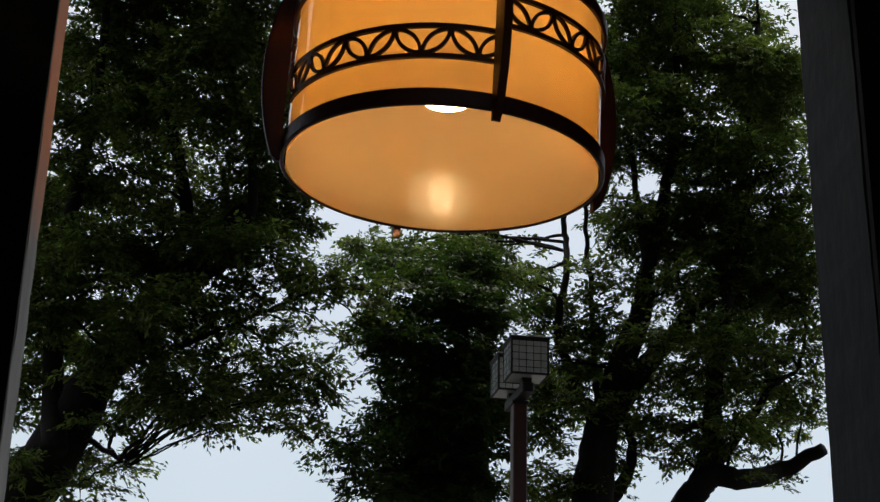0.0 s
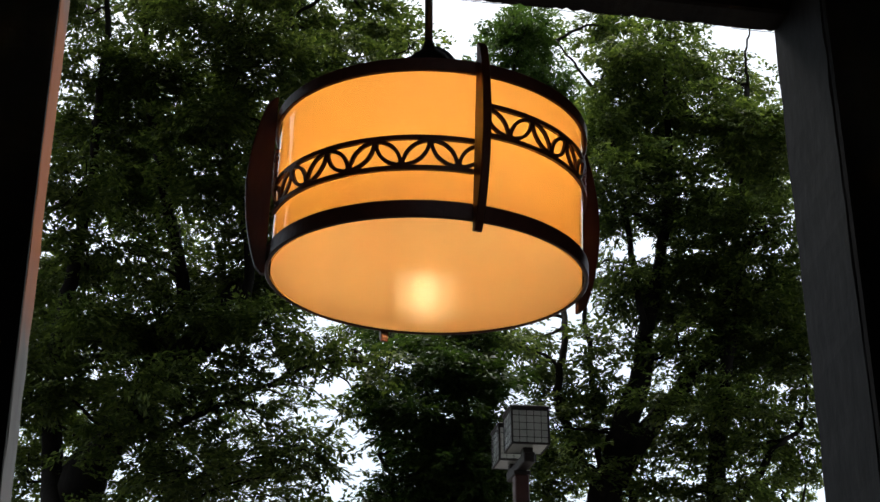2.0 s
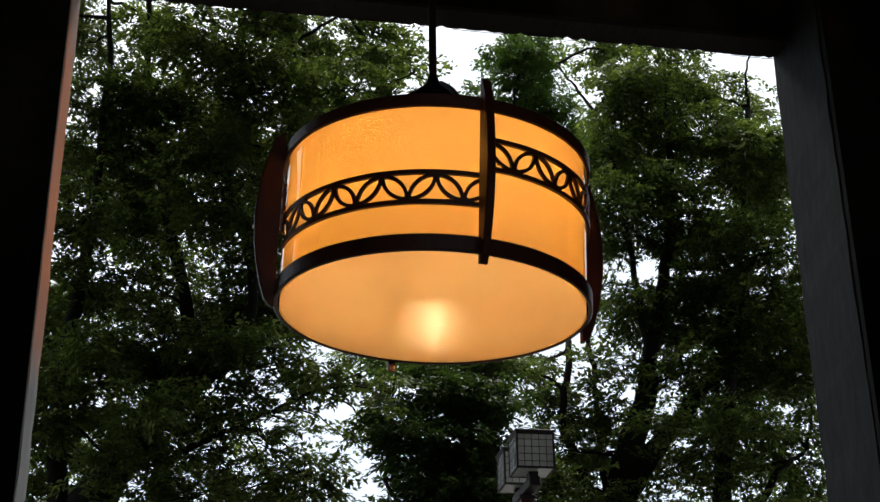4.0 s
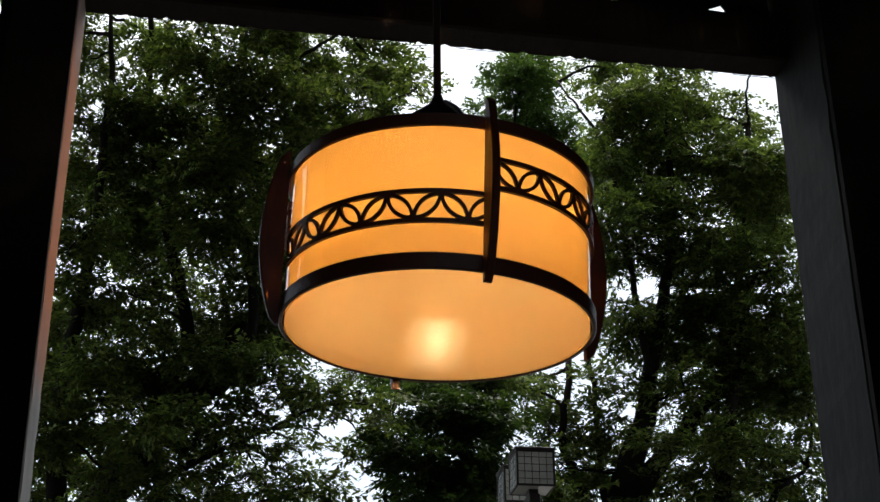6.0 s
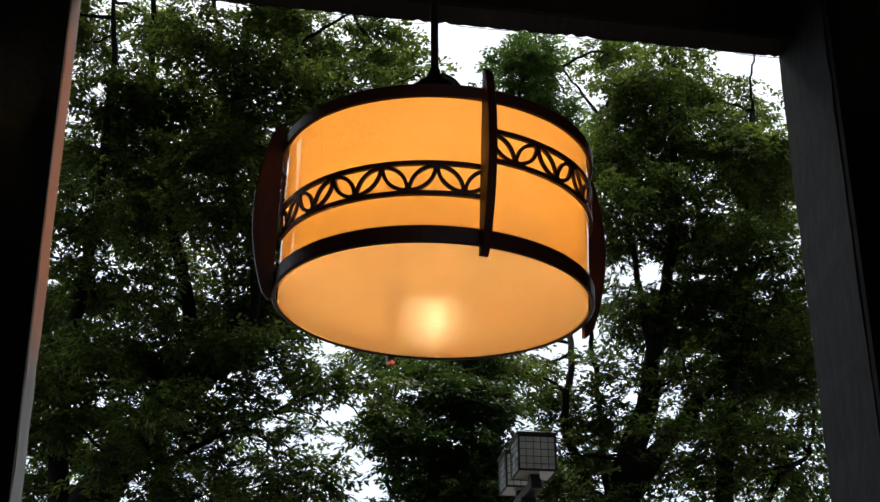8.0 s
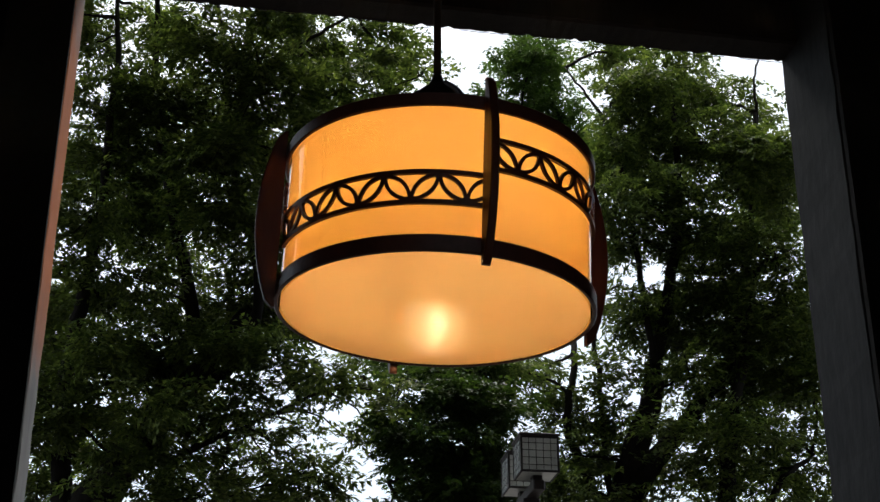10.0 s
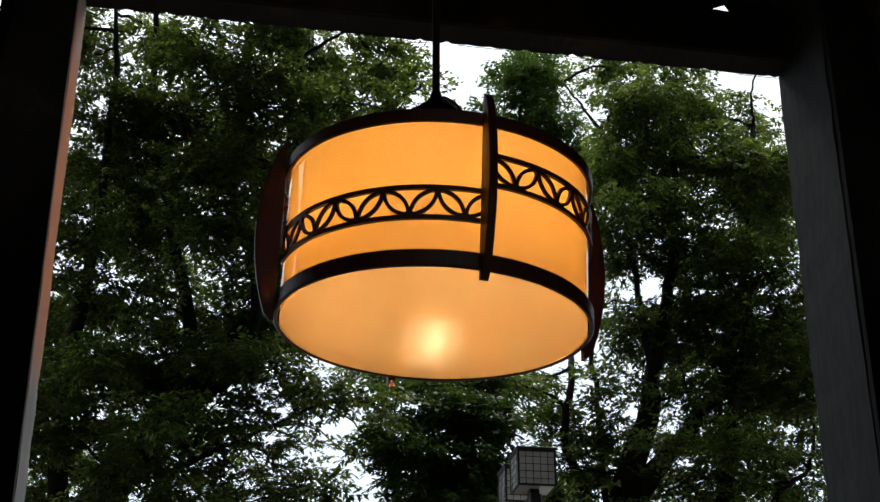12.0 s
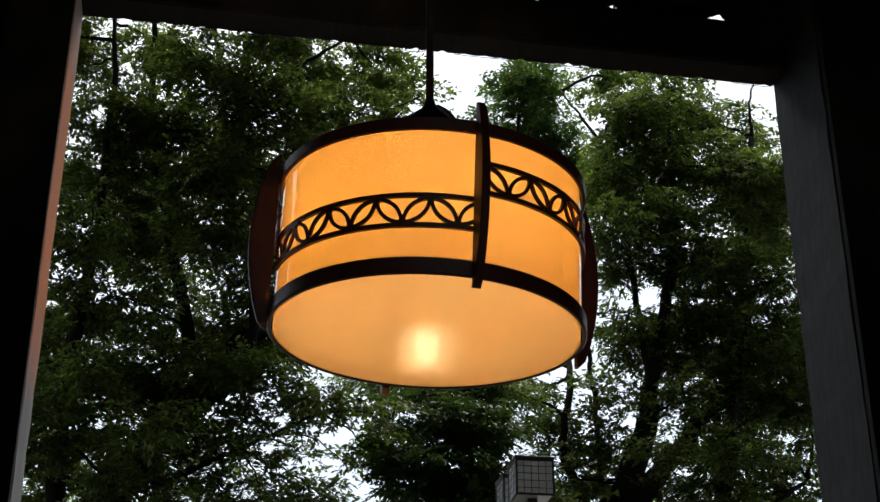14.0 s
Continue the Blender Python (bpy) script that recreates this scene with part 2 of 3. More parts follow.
def spun(profile, steps=64, bm=None, closed=False):
    """Turns (radius, height) pairs round the z axis."""
    bm = bm or bmesh.new()
    rings = []
    for r, z in profile:
        if r < 1e-6:
            rings.append([bm.verts.new((0, 0, z))])
        else:
            rings.append([bm.verts.new((r * math.cos(2 * math.pi * i / steps), r * math.sin(2 * math.pi * i / steps), z)) for i in range(steps)])
    pairs = list(zip(rings, rings[1:])) + ([(rings[-1], rings[0])] if closed else [])
    for a, b in pairs:
        for i in range(steps):
            j = (i + 1) % steps
            if len(a) == 1:
                bm.faces.new((a[0], b[i], b[j]))
            elif len(b) == 1:
                bm.faces.new((a[i], a[j], b[0]))
            else:
                bm.faces.new((a[i], a[j], b[j], b[i]))
    return bm


def tube(bm, pts, radii, sides=6):
    """A tapered limb along points."""
    pts = [Vector(p) for p in pts]
    rings = []
    for i, p in enumerate(pts):
        d = (pts[min(i + 1, len(pts) - 1)] - pts[max(i - 1, 0)]).normalized()
        a = d.cross(Vector((0.3, 1, 0.2))).normalized()
        b = d.cross(a)
        rings.append([bm.verts.new(p + radii[i] * (math.cos(2 * math.pi * k / sides) * a + math.sin(2 * math.pi * k / sides) * b)) for k in range(sides)])
    for r, s in zip(rings, rings[1:]):
        for k in range(sides):
            bm.faces.new((r[k], r[(k + 1) % sides], s[(k + 1) % sides], s[k]))
    bm.faces.new(rings[0])
    bm.faces.new(rings[-1])


def smooth_line(pts, steps=4, wobble=0.0, rng=random):
    """Catmull-Rom through points, a little crooked."""
    pts = [Vector(p) for p in pts]
    ext = [2 * pts[0] - pts[1]] + pts + [2 * pts[-1] - pts[-2]]
    line = []
    for i in range(1, len(ext) - 2):
        a, b, c, d = ext[i - 1:i + 3]
        for k in range(steps):
            t = k / steps
            p = 0.5 * (2 * b + (c - a) * t + (2 * a - 5 * b + 4 * c - d) * t * t + (3 * b - a - 3 * c + d) * t ** 3)
            line.append(p + wobble * Vector((rng.uniform(-1, 1), rng.uniform(-1, 1), rng.uniform(-1, 1))))
    return line + [pts[-1]]


# ---- the porch: a thick front wall with a tall opening ----
TURN = 10.744
FRONT = pose(1.0517, 1.6635, 0, 0, 0, TURN)
OPEN = 2.1034
LINTEL = 3.755
BEAM_TOP = 3.9
DEEP = 0.265
CEIL = 4.75


def placed(ob, label="", category="", kind="structure"):
    ob.matrix_world = FRONT
    return tagged(ob, label, category, kind=kind)


def jamb(name, u0, u1, deep, mat, seed):
    """A post as deep as the wall, its arrises a little worn."""
    rng = random.Random(seed)
    bm = bmesh.new()
    n = 60
    rings = []
    for i in range(n + 1):
        z = CEIL * i / n
        c = [(u0, -deep), (u0 + 0.006, -deep - 0.004), (u1 - 0.006, -deep - 0.004), (u1, -deep), (u1, 0.004), (u0, 0.004)]
        rings.append([bm.verts.new((x + rng.uniform(-1, 1) * 0.0016, y + rng.uniform(-1, 1) * (0.004 if y < -0.1 else 0.0014), z)) for x, y in c])
    for a, b in zip(rings, rings[1:]):
        for k in range(6):
            bm.faces.new((a[k], a[(k + 1) % 6], b[(k + 1) % 6], b[k]))
    bm.faces.new(rings[0]), bm.faces.new(rings[-1])
    return placed(part(name, bm, mat), "worn-edged post beside the opening", "post")


jamb("post_left", -OPEN - 0.03, -OPEN, 0.20, BANDED_JAMB, 1)
jamb("post_right", 0.0, 0.03, 0.30, SHADED_JAMB, 2)
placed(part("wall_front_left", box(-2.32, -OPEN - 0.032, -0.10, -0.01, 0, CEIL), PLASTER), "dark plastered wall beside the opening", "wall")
# Dark strips added over the posts' fronts, in place of the shade there.
placed(part("shade_strip_left", box(-2.27, -OPEN - 0.001, -0.231, -0.21, 0, CEIL), PLASTER), "dark strip standing in for shade on the post front", "trim")
placed(part("shade_strip_right", box(0.001, 0.5, -0.332, -0.311, 0, CEIL), PLASTER), "dark strip standing in for shade on the post front", "trim")
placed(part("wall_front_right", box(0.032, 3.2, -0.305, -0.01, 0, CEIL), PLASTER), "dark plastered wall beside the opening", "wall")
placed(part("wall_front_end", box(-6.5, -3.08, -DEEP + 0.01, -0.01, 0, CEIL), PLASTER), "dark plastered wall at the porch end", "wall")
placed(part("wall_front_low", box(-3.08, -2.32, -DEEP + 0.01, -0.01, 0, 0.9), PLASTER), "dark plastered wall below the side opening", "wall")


def lintel():
    """Rough beam over the opening; its outer arris is chipped."""
    rng = random.Random(7)
    bm = bmesh.new()
    n = 130
    rings = []
    for i in range(n + 1):
        u = -OPEN + OPEN * i / n
        chip = rng.choice((0, 0, 0, 0.002, 0.004, 0.007)) if rng.random() < 0.5 else 0
        c = [(-0.11, LINTEL + 0.004), (-0.10, LINTEL - 0.002), (-0.012, LINTEL), (0.0, LINTEL + chip), (0.0, BEAM_TOP), (-0.11, BEAM_TOP)]
        rings.append([bm.verts.new((u, y + rng.uniform(-1, 1) * 0.001, z + rng.uniform(-1, 1) * 0.001)) for y, z in c])
    for a, b in zip(rings, rings[1:]):
        for k in range(6):
            bm.faces.new((a[k], a[(k + 1) % 6], b[(k + 1) % 6], b[k]))
    bm.faces.new(rings[0]), bm.faces.new(rings[-1])
    return bm


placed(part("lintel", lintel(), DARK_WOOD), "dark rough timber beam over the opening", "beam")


def gable_board():
    """Thin boarding over the beam with three small triangular gaps."""
    bm = bmesh.new()
    gaps = [(-0.773, 0.05, 0.022), (-0.517, 0.04, 0.017), (-0.176, 0.066, 0.025)]
    edges, z0, z1 = [-OPEN], BEAM_TOP, CEIL
    for u, w, h in gaps:
        edges += [u - w / 2, u + w / 2]
    edges += [0.0]
    base = 3.977
    for i in range(0, len(edges), 2):
        box(edges[i], edges[i + 1], -0.008, -0.002, z0, z1, bm=bm)
    for u, w, h in gaps:
        a, b, top = u - w / 2, u + w / 2, u + w * 0.25
        for quad in (((a, z0), (b, z0), (b, base), (a, base + 0.003)), ((a, base + 0.003), (top, base + h), (top, z1), (a, z1)), ((top, base + h), (b, base), (b, z1), (top, z1))):
            front = [bm.verts.new((x, -0.008, z)) for x, z in quad]
            back = [bm.verts.new((x, -0.002, z)) for x, z in quad]
            bm.faces.new(front), bm.faces.new(back)
            for k in range(4):
                bm.faces.new((front[k], front[(k + 1) % 4], back[(k + 1) % 4], back[k]))
    return bm


def peeling_strip():
    """A thin strip along the beam's outer arris that has come loose in places."""
    rng = random.Random(21)
    bm = bmesh.new()
    u = -OPEN + 0.02
    while u < -0.05:
        length = rng.uniform(0.05, 0.16)
        sag = rng.choice((0.001, 0.002, 0.004, 0.006))
        pts = [(u + length * k / 5, 0.003, LINTEL + 0.0005 - (sag * math.sin(math.pi * k / 5)) - rng.uniform(0, 0.001)) for k in range(6)]
        tube(bm, pts, [0.0011] * 6, 4)
        u += length + rng.uniform(0.0, 0.12)
    return bm


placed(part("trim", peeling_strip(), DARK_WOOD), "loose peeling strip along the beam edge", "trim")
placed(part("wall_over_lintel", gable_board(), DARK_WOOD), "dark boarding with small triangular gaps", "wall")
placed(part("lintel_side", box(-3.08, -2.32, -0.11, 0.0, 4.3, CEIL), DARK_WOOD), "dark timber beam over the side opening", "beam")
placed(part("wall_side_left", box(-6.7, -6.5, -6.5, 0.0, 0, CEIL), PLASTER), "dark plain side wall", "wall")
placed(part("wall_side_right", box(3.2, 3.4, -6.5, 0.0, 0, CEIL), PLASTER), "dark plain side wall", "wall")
# Back wall left open between these parts, an added gap that lights the lamp.
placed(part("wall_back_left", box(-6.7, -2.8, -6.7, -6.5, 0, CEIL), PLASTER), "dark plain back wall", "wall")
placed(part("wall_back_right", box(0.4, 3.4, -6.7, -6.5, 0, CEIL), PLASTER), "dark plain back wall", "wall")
placed(part("wall_back_top", box(-2.8, 0.4, -6.7, -6.5, 3.7, CEIL), PLASTER), "dark plain wall over the gap added to let in light", "wall")
placed(part("floor", box(-6.7, 3.4, -6.7, 0.3, -0.12, 0.0), FLOOR), "worn concrete porch floor", "floor")
# Unseen tall wall, added to keep front light off the lower trees.
placed(part("sky_blocker_wall", box(-26, 24, -0.9, -0.62, CEIL + 0.2, 30.0), PLASTER), "unseen plain wall added to block the sky behind the porch", "wall")
# Unseen slab over the ceiling; its eave is added to shade the opening.
placed(part("shading_eave", box(-6.7, 3.4, -6.7, 0.55, CEIL + 0.121, CEIL + 0.2), DARK_WOOD), "unseen dark roof slab with a short eave added for shade", "roof")
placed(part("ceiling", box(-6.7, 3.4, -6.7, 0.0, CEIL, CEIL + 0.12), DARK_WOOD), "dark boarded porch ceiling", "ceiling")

# ---- ground outside ----
gm = bmesh.new()
bmesh.ops.create_grid(gm, x_segments=60, y_segments=60, size=1500)
for v in gm.verts:
    v.co.z = -0.16
tagged(part("ground", gm, SOIL), "bare gravelly ground under the trees", "ground", kind="structure")


# ---- pendant lamp ----
Z0, Z1 = 2.257, 2.518
R = 0.25
SLAT_AZ = 17.0


def at_azimuth(deg, r, z):
    a = radians(deg)
    return Vector((r * math.sin(a), -r * math.cos(a), z))


def hoop(z0, z1, r0, r1):
    b = 0.0018
    return spun([(r0, z0 + b), (r0 + b, z0), (r1 - b, z0), (r1, z0 + b), (r1, z1 - b), (r1 - b, z1), (r0 + b, z1), (r0, z1 - b)], 128, closed=True)


def arc_bar(bm, pts, r0, r1, width):
    """A flat bar bent onto the drum, along (azimuth, height) points."""
    rings = []
    for i, (az, z) in enumerate(pts):
        a, b = pts[max(i - 1, 0)], pts[min(i + 1, len(pts) - 1)]
        dx, dz = radians(b[0] - a[0]) * r1, b[1] - a[1]
        n = math.hypot(dx, dz) or 1
        ox, oz = -dz / n * width / 2, dx / n * width / 2
        ring = []
        for s, r in ((1, r1), (-1, r1), (-1, r0), (1, r0)):
            ring.append(bm.verts.new(at_azimuth(az + math.degrees(s * ox / r1), r, z + s * oz)))
        rings.append(ring)
    for p, q in zip(rings, rings[1:]):
        for k in range(4):
            bm.faces.new((p[k], p[(k + 1) % 4], q[(k + 1) % 4], q[k]))
    bm.faces.new(rings[0]), bm.faces.new(rings[-1])


def lattice(a0, a1, z0, z1, shift=0.0):
    """Fretwork of pointed loops between two rails."""
    bm = bmesh.new()
    n = 40
    for z in (z0 + 0.003, z1 - 0.003):
        arc_bar(bm, [(a0 + (a1 - a0) * i / n, z) for i in range(n + 1)], R + 0.0005, R + 0.006, 0.0072)
    mid, step = (a0 + a1) / 2 + shift, 9.35
    lo, hi = z0 + 0.006, z1 - 0.006
    for k in range(-5, 5):
        p, q = mid + k * step, mid + (k + 1) * step
        zp, zq = (lo, hi) if k % 2 == 0 else (hi, lo)
        L = math.hypot(radians(step) * R, hi - lo)
        nx, nz = -(zq - zp) / L, radians(step) * R / L
        for side in (1, -1):
            pts = []
            for i in range(21):
                t = i / 20
                bulge = side * 0.0112 * math.sin(math.pi * t) ** 0.7
                along = 0.05 + 0.9 * t
                az = p + (q - p) * along + math.degrees(bulge * nx / R)
                pts.append((az, zp + (zq - zp) * along + bulge * nz))
            pts = [(a, z) for a, z in pts if a0 - 1.4 <= a <= a1 + 1.4]
            if len(pts) > 2:
                arc_bar(bm, pts, R + 0.001, R + 0.0055, 0.0056)
    for k in range(-5, 6):
        az, z = mid + k * step, (lo if k % 2 == 0 else hi)
        if a0 + 1 < az < a1 - 1:
            s = 1 if k % 2 == 0 else -1
            arc_bar(bm, [(az - 2.1, z - s * 0.001), (az, z + s * 0.003), (az + 2.1, z - s * 0.001)], R + 0.0008, R + 0.0058, 0.0088)
    return bm


def slat(az):
    """An upright board, bowed outwards, with rounded ends."""
    bm = bmesh.new()
    n, w = 28, 0.0065
    rings = []
    for i in range(n + 1):
        t = i / n
        z = 2.240 + (2.548 - 2.240) * t
        out = 0.267 + 0.031 * math.sin(math.pi * min(1, max(0, t))) ** 0.75
        inn = 0.2575
        if i in (0, n):
            out -= 0.004
        ring = []
        for r, s in ((inn, -1), (out - 0.002, -1), (out, -0.7), (out, 0.7), (out - 0.002, 1), (inn, 1)):
            p = at_azimuth(az, r, z)
            a = radians(az)
            ring.append(bm.verts.new(p + Vector((math.cos(a), math.sin(a), 0)) * s * w))
        rings.append(ring)
    for p, q in zip(rings, rings[1:]):
        for k in range(6):
            bm.faces.new((p[k], p[(k + 1) % 6], q[(k + 1) % 6], q[k]))
    bm.faces.new(rings[0]), bm.faces.new(rings[-1])
    return bm


lamp = tagged(new("pendant_lamp"), "round amber drum pendant lamp with dark wooden fretwork, lit", "pendant lamp", kind="thing")
lamp.matrix_world = Matrix.Translation((0, 0, 2.4)) @ pose(0, 0, 0, 0.57, 1.885, 0) @ Matrix.Translation((0, 0, -2.4))
PLUMB = lamp.matrix_world.inverted() @ Matrix.Translation((-0.001, 0, 0))
shade = part("shade", spun([(R - 0.003, Z0 + 0.002), (R - 0.003, Z1 - 0.002)], 192), SHADE, lamp, "glossy amber acrylic drum shade", True)
part("polished_face", spun([(R, Z0 + 0.002), (R, Z1 - 0.002)], 192), COAT, shade, "", True)
part("bottom_hoop", hoop(Z0, Z0 + 0.027, R + 0.0004, R + 0.0075), LACQUER, lamp, "dark lacquered wooden hoop")
part("top_hoop", hoop(Z1 - 0.022, Z1, R + 0.0004, R + 0.0075), LACQUER, lamp, "dark lacquered wooden hoop")
for k in range(4):
    az = SLAT_AZ + 90 * k
    part("slat", slat(az - 4.0 if k == 3 else az), SLAT_WOOD, lamp, "bowed red-brown wooden slat")
    z0, z1 = (2.3965, 2.4515) if k % 2 == 0 else (2.333, 2.388)
    part("lattice_band", lattice(az + 1.2, az + 88.8, z0, z1, 3.9 if k % 2 == 0 else 1.1), LACQUER, lamp, "dark fretwork band of leaf-shaped loops")
    spoke = bmesh.new()
    tube(spoke, smooth_line([at_azimuth(az, 0.252, Z1 - 0.008), at_azimuth(az, 0.17, Z1 + 0.03), at_azimuth(az, 0.08, Z1 + 0.11), at_azimuth(az, 0.012, Z1 + 0.16)], 4), [0.005] * 13, 8)
    part("spoke", spoke, BLACK_METAL, lamp)
for name, profile, label in (
    ("hub", [(0, 2.56), (0.088, 2.562), (0.08, 2.59), (0.056, 2.635), (0.04, 2.656), (0.03, 2.667), (0.019, 2.676), (0.012, 2.686), (0.0078, 2.70), (0, 2.70)], "black cone-shaped hub"),
    ("rod", [(0, 2.695), (0.0068, 2.695), (0.0068, CEIL - 0.03), (0, CEIL - 0.03)], "thin black hanging rod"),
    ("ceiling_rose", [(0, CEIL), (0.06, CEIL), (0.058, CEIL - 0.015), (0.02, CEIL - 0.045), (0, CEIL - 0.045)], ""),
):
    part(name, spun(profile, 32), BLACK_METAL, lamp, label, True).matrix_local = PLUMB
HANG = Matrix.Translation((0, -0.016, -0.010))
for name, profile, mat, label in (
    ("socket", [(0, 2.655), (0.011, 2.655), (0.011, 2.535), (0.021, 2.525), (0.021, 2.478), (0, 2.478)], BRASS, "metal bulb socket"),
    ("globe", [(0.03, 2.476), (0.050, 2.472), (0.058, 2.464), (0.059, 2.44), (0.057, 2.416), (0.052, 2.407), (0.0505, 2.402), (0.048, 2.396), (0.038, 2.389), (0.02, 2.3845), (0, 2.383)], BULB_GLASS, "frosted glass globe"),
    ("bulb", [(0, 2.470), (0.017, 2.469), (0.021, 2.462), (0.0215, 2.44), (0.019, 2.418), (0.012, 2.406), (0, 2.403)], BULB_GLOW, "glowing warm bulb"),
):
    part(name, spun(profile, 48), mat, lamp, label, True).matrix_local = HANG

# ---- street lantern ----
lantern = tagged(new("street_lantern"), "red-brown post lantern with two square paper-screen lamp boxes", "street lamp", kind="thing")
lantern.matrix_world = pose(0.858, 12.52, 0, 0, 0, 9)
part("pole", box(-0.075, 0.075, -0.075, 0.075, -0.16, 5.10, 0.008), POST_PAINT, lantern, "red-brown square pole")
part("cross_arm", box(-0.06, 0.06, -0.45, 0.45, 5.141, 5.24, 0.008), LANTERN_FRAME, lantern, "dark wooden cross-arm")
part("pole_cap", box(-0.09, 0.09, -0.09, 0.09, 5.10, 5.14, 0.006), LANTERN_FRAME, lantern)


def lamp_box(y):
    h, z0, z1 = 0.192, 5.30, 5.68
    e = 0.011
    body = part("lamp_box", box(-h + 0.008, h - 0.008, y - h + 0.008, y + h - 0.008, z0 + 0.012, z1 - 0.004), OPAL, lantern, "square lamp box with white gridded panels")
    for sx in (-1, 1):
        for sy in (-1, 1):
            part("corner_post", box(sx * h - e, sx * h + e, y + sy * h - e, y + sy * h + e, z0, z1, 0.002), LANTERN_FRAME, body)
    for z in (z0 + e, z1 - e):
        for s in (-1, 1):
            part("rail", box(-h + e, h - e, y + s * h - e * 0.9, y + s * h + e * 0.9, z - e, z + e, 0.002), LANTERN_FRAME, body)
            part("rail", box(s * h - e * 0.9, s * h + e * 0.9, y - h + e, y + h - e, z - e, z + e, 0.002), LANTERN_FRAME, body)
    part("roof", box(-h - 0.02, h + 0.02, y - h - 0.02, y + h + 0.02, z1 + 0.001, z1 + 0.03, 0.006), LANTERN_FRAME, body)
    part("bottom_panel", box(-h + 0.012, h - 0.012, y - h + 0.012, y + h - 0.012, z0 + 0.004, z0 + 0.01), OPAL, body, "opal bottom panel")
    part("bracket", box(-0.05, 0.05, y - 0.06, y + 0.06, 5.235, z0 + 0.003), LANTERN_FRAME, body)
    for side in range(4):
        m = Matrix.Translation((0, y, 0)) @ pose(0, 0, 0, 0, 0, 90 * side)
        pane = box(-h + 0.011, h - 0.011, -h - 0.001, -h + 0.004, z0 + 0.022, z1 - 0.022)
        pane.transform(m)
        part("panel", pane, OPAL, body, "white opal panel")
        for k in range(1, 5):
            x = -h + 2 * h * k / 5
            bar = box(x - 0.0026, x + 0.0026, -h - 0.007, -h - 0.0015, z0 + 0.022, z1 - 0.022)
            bar.transform(m)
            part("bar", bar, LANTERN_FRAME, body)
            z = z0 + (z1 - z0) * k / 5
            bar = box(-h + 0.011, h - 0.011, -h - 0.0062, -h - 0.0017, z - 0.0026, z + 0.0026)
            bar.transform(m)
            part("bar", bar, LANTERN_FRAME, body)


lamp_box(-0.33)
lamp_box(0.33)

# ---- trees ----
LEFT_TOP = [
    (-6.37, 17.29, 14.36, 0.53), (-5.76, 17.58, 14.43, 0.22), (-5.88, 17.71, 13.92, 0.24), (-5.3, 18.06, 13.67, 0.22), (-4.97, 17.58, 14.42, 0.19),
    (-4.7, 18.01, 14.6, 0.44), (-3.62, 15.87, 12.8, 0.48), (-2.76, 16.92, 14.13, 0.51), (-2.14, 18.06, 14.06, 0.53), (-1.26, 17.36, 14.36, 0.38),
    (-0.94, 17.96, 13.99, 0.41), (-0.42, 16.07, 12.46, 0.23), (-0.02, 16.93, 12.7, 0.16), (-5.79, 16.39, 12.35, 0.32), (-4.93, 17.11, 12.51, 0.5),
    (-3.99, 17.18, 12.54, 0.56), (-2.78, 15.83, 12.09, 0.54), (-1.96, 16.32, 11.99, 0.53), (-1.27, 16.47, 12.46, 0.42),
]
LEFT_UPPER = [
    (-5.91, 18.18, 12.25, 0.54), (-4.8, 17.79, 11.88, 0.71), (-3.47, 16.21, 11.0, 0.65), (-2.77, 17.87, 12.06, 0.7), (-1.63, 16.16, 11.24, 0.62),
    (-0.96, 17.41, 12.1, 0.53), (-5.75, 16.13, 10.34, 0.38), (-4.93, 15.8, 10.13, 0.45), (-4.67, 18.07, 10.98, 0.65), (-3.4, 16.34, 10.25, 0.56),
    (-2.71, 16.36, 10.07, 0.54), (-2.15, 18.35, 11.1, 0.63),
]
LEFT_MIDDLE = [
    (-6.3, 18.07, 9.65, 0.54), (-5.47, 16.55, 9.6, 0.28), (-4.06, 18.3, 10.35, 0.3), (-6.16, 17.2, 10.02, 0.26), (-5.2, 17.56, 9.4, 0.57),
    (-4.22, 16.33, 9.24, 0.36), (-4.04, 18.25, 9.53, 0.51), (-3.04, 17.6, 9.53, 0.56), (-2.37, 18.31, 9.82, 0.58), (-5.96, 18.12, 8.8, 0.53),
    (-4.71, 16.58, 8.28, 0.53), (-3.97, 16.74, 8.26, 0.45), (-3.1, 16.23, 8.18, 0.42), (-2.39, 16.18, 8.12, 0.34), (-1.75, 15.97, 7.8, 0.24),
    (-5.33, 16.58, 7.34, 0.47), (-4.89, 17.37, 7.5, 0.43), (-3.84, 15.81, 7.17, 0.41), (-3.42, 17.56, 7.68, 0.38), (-2.66, 16.68, 7.68, 0.28),
    (-2.03, 16.61, 7.71, 0.2),
]
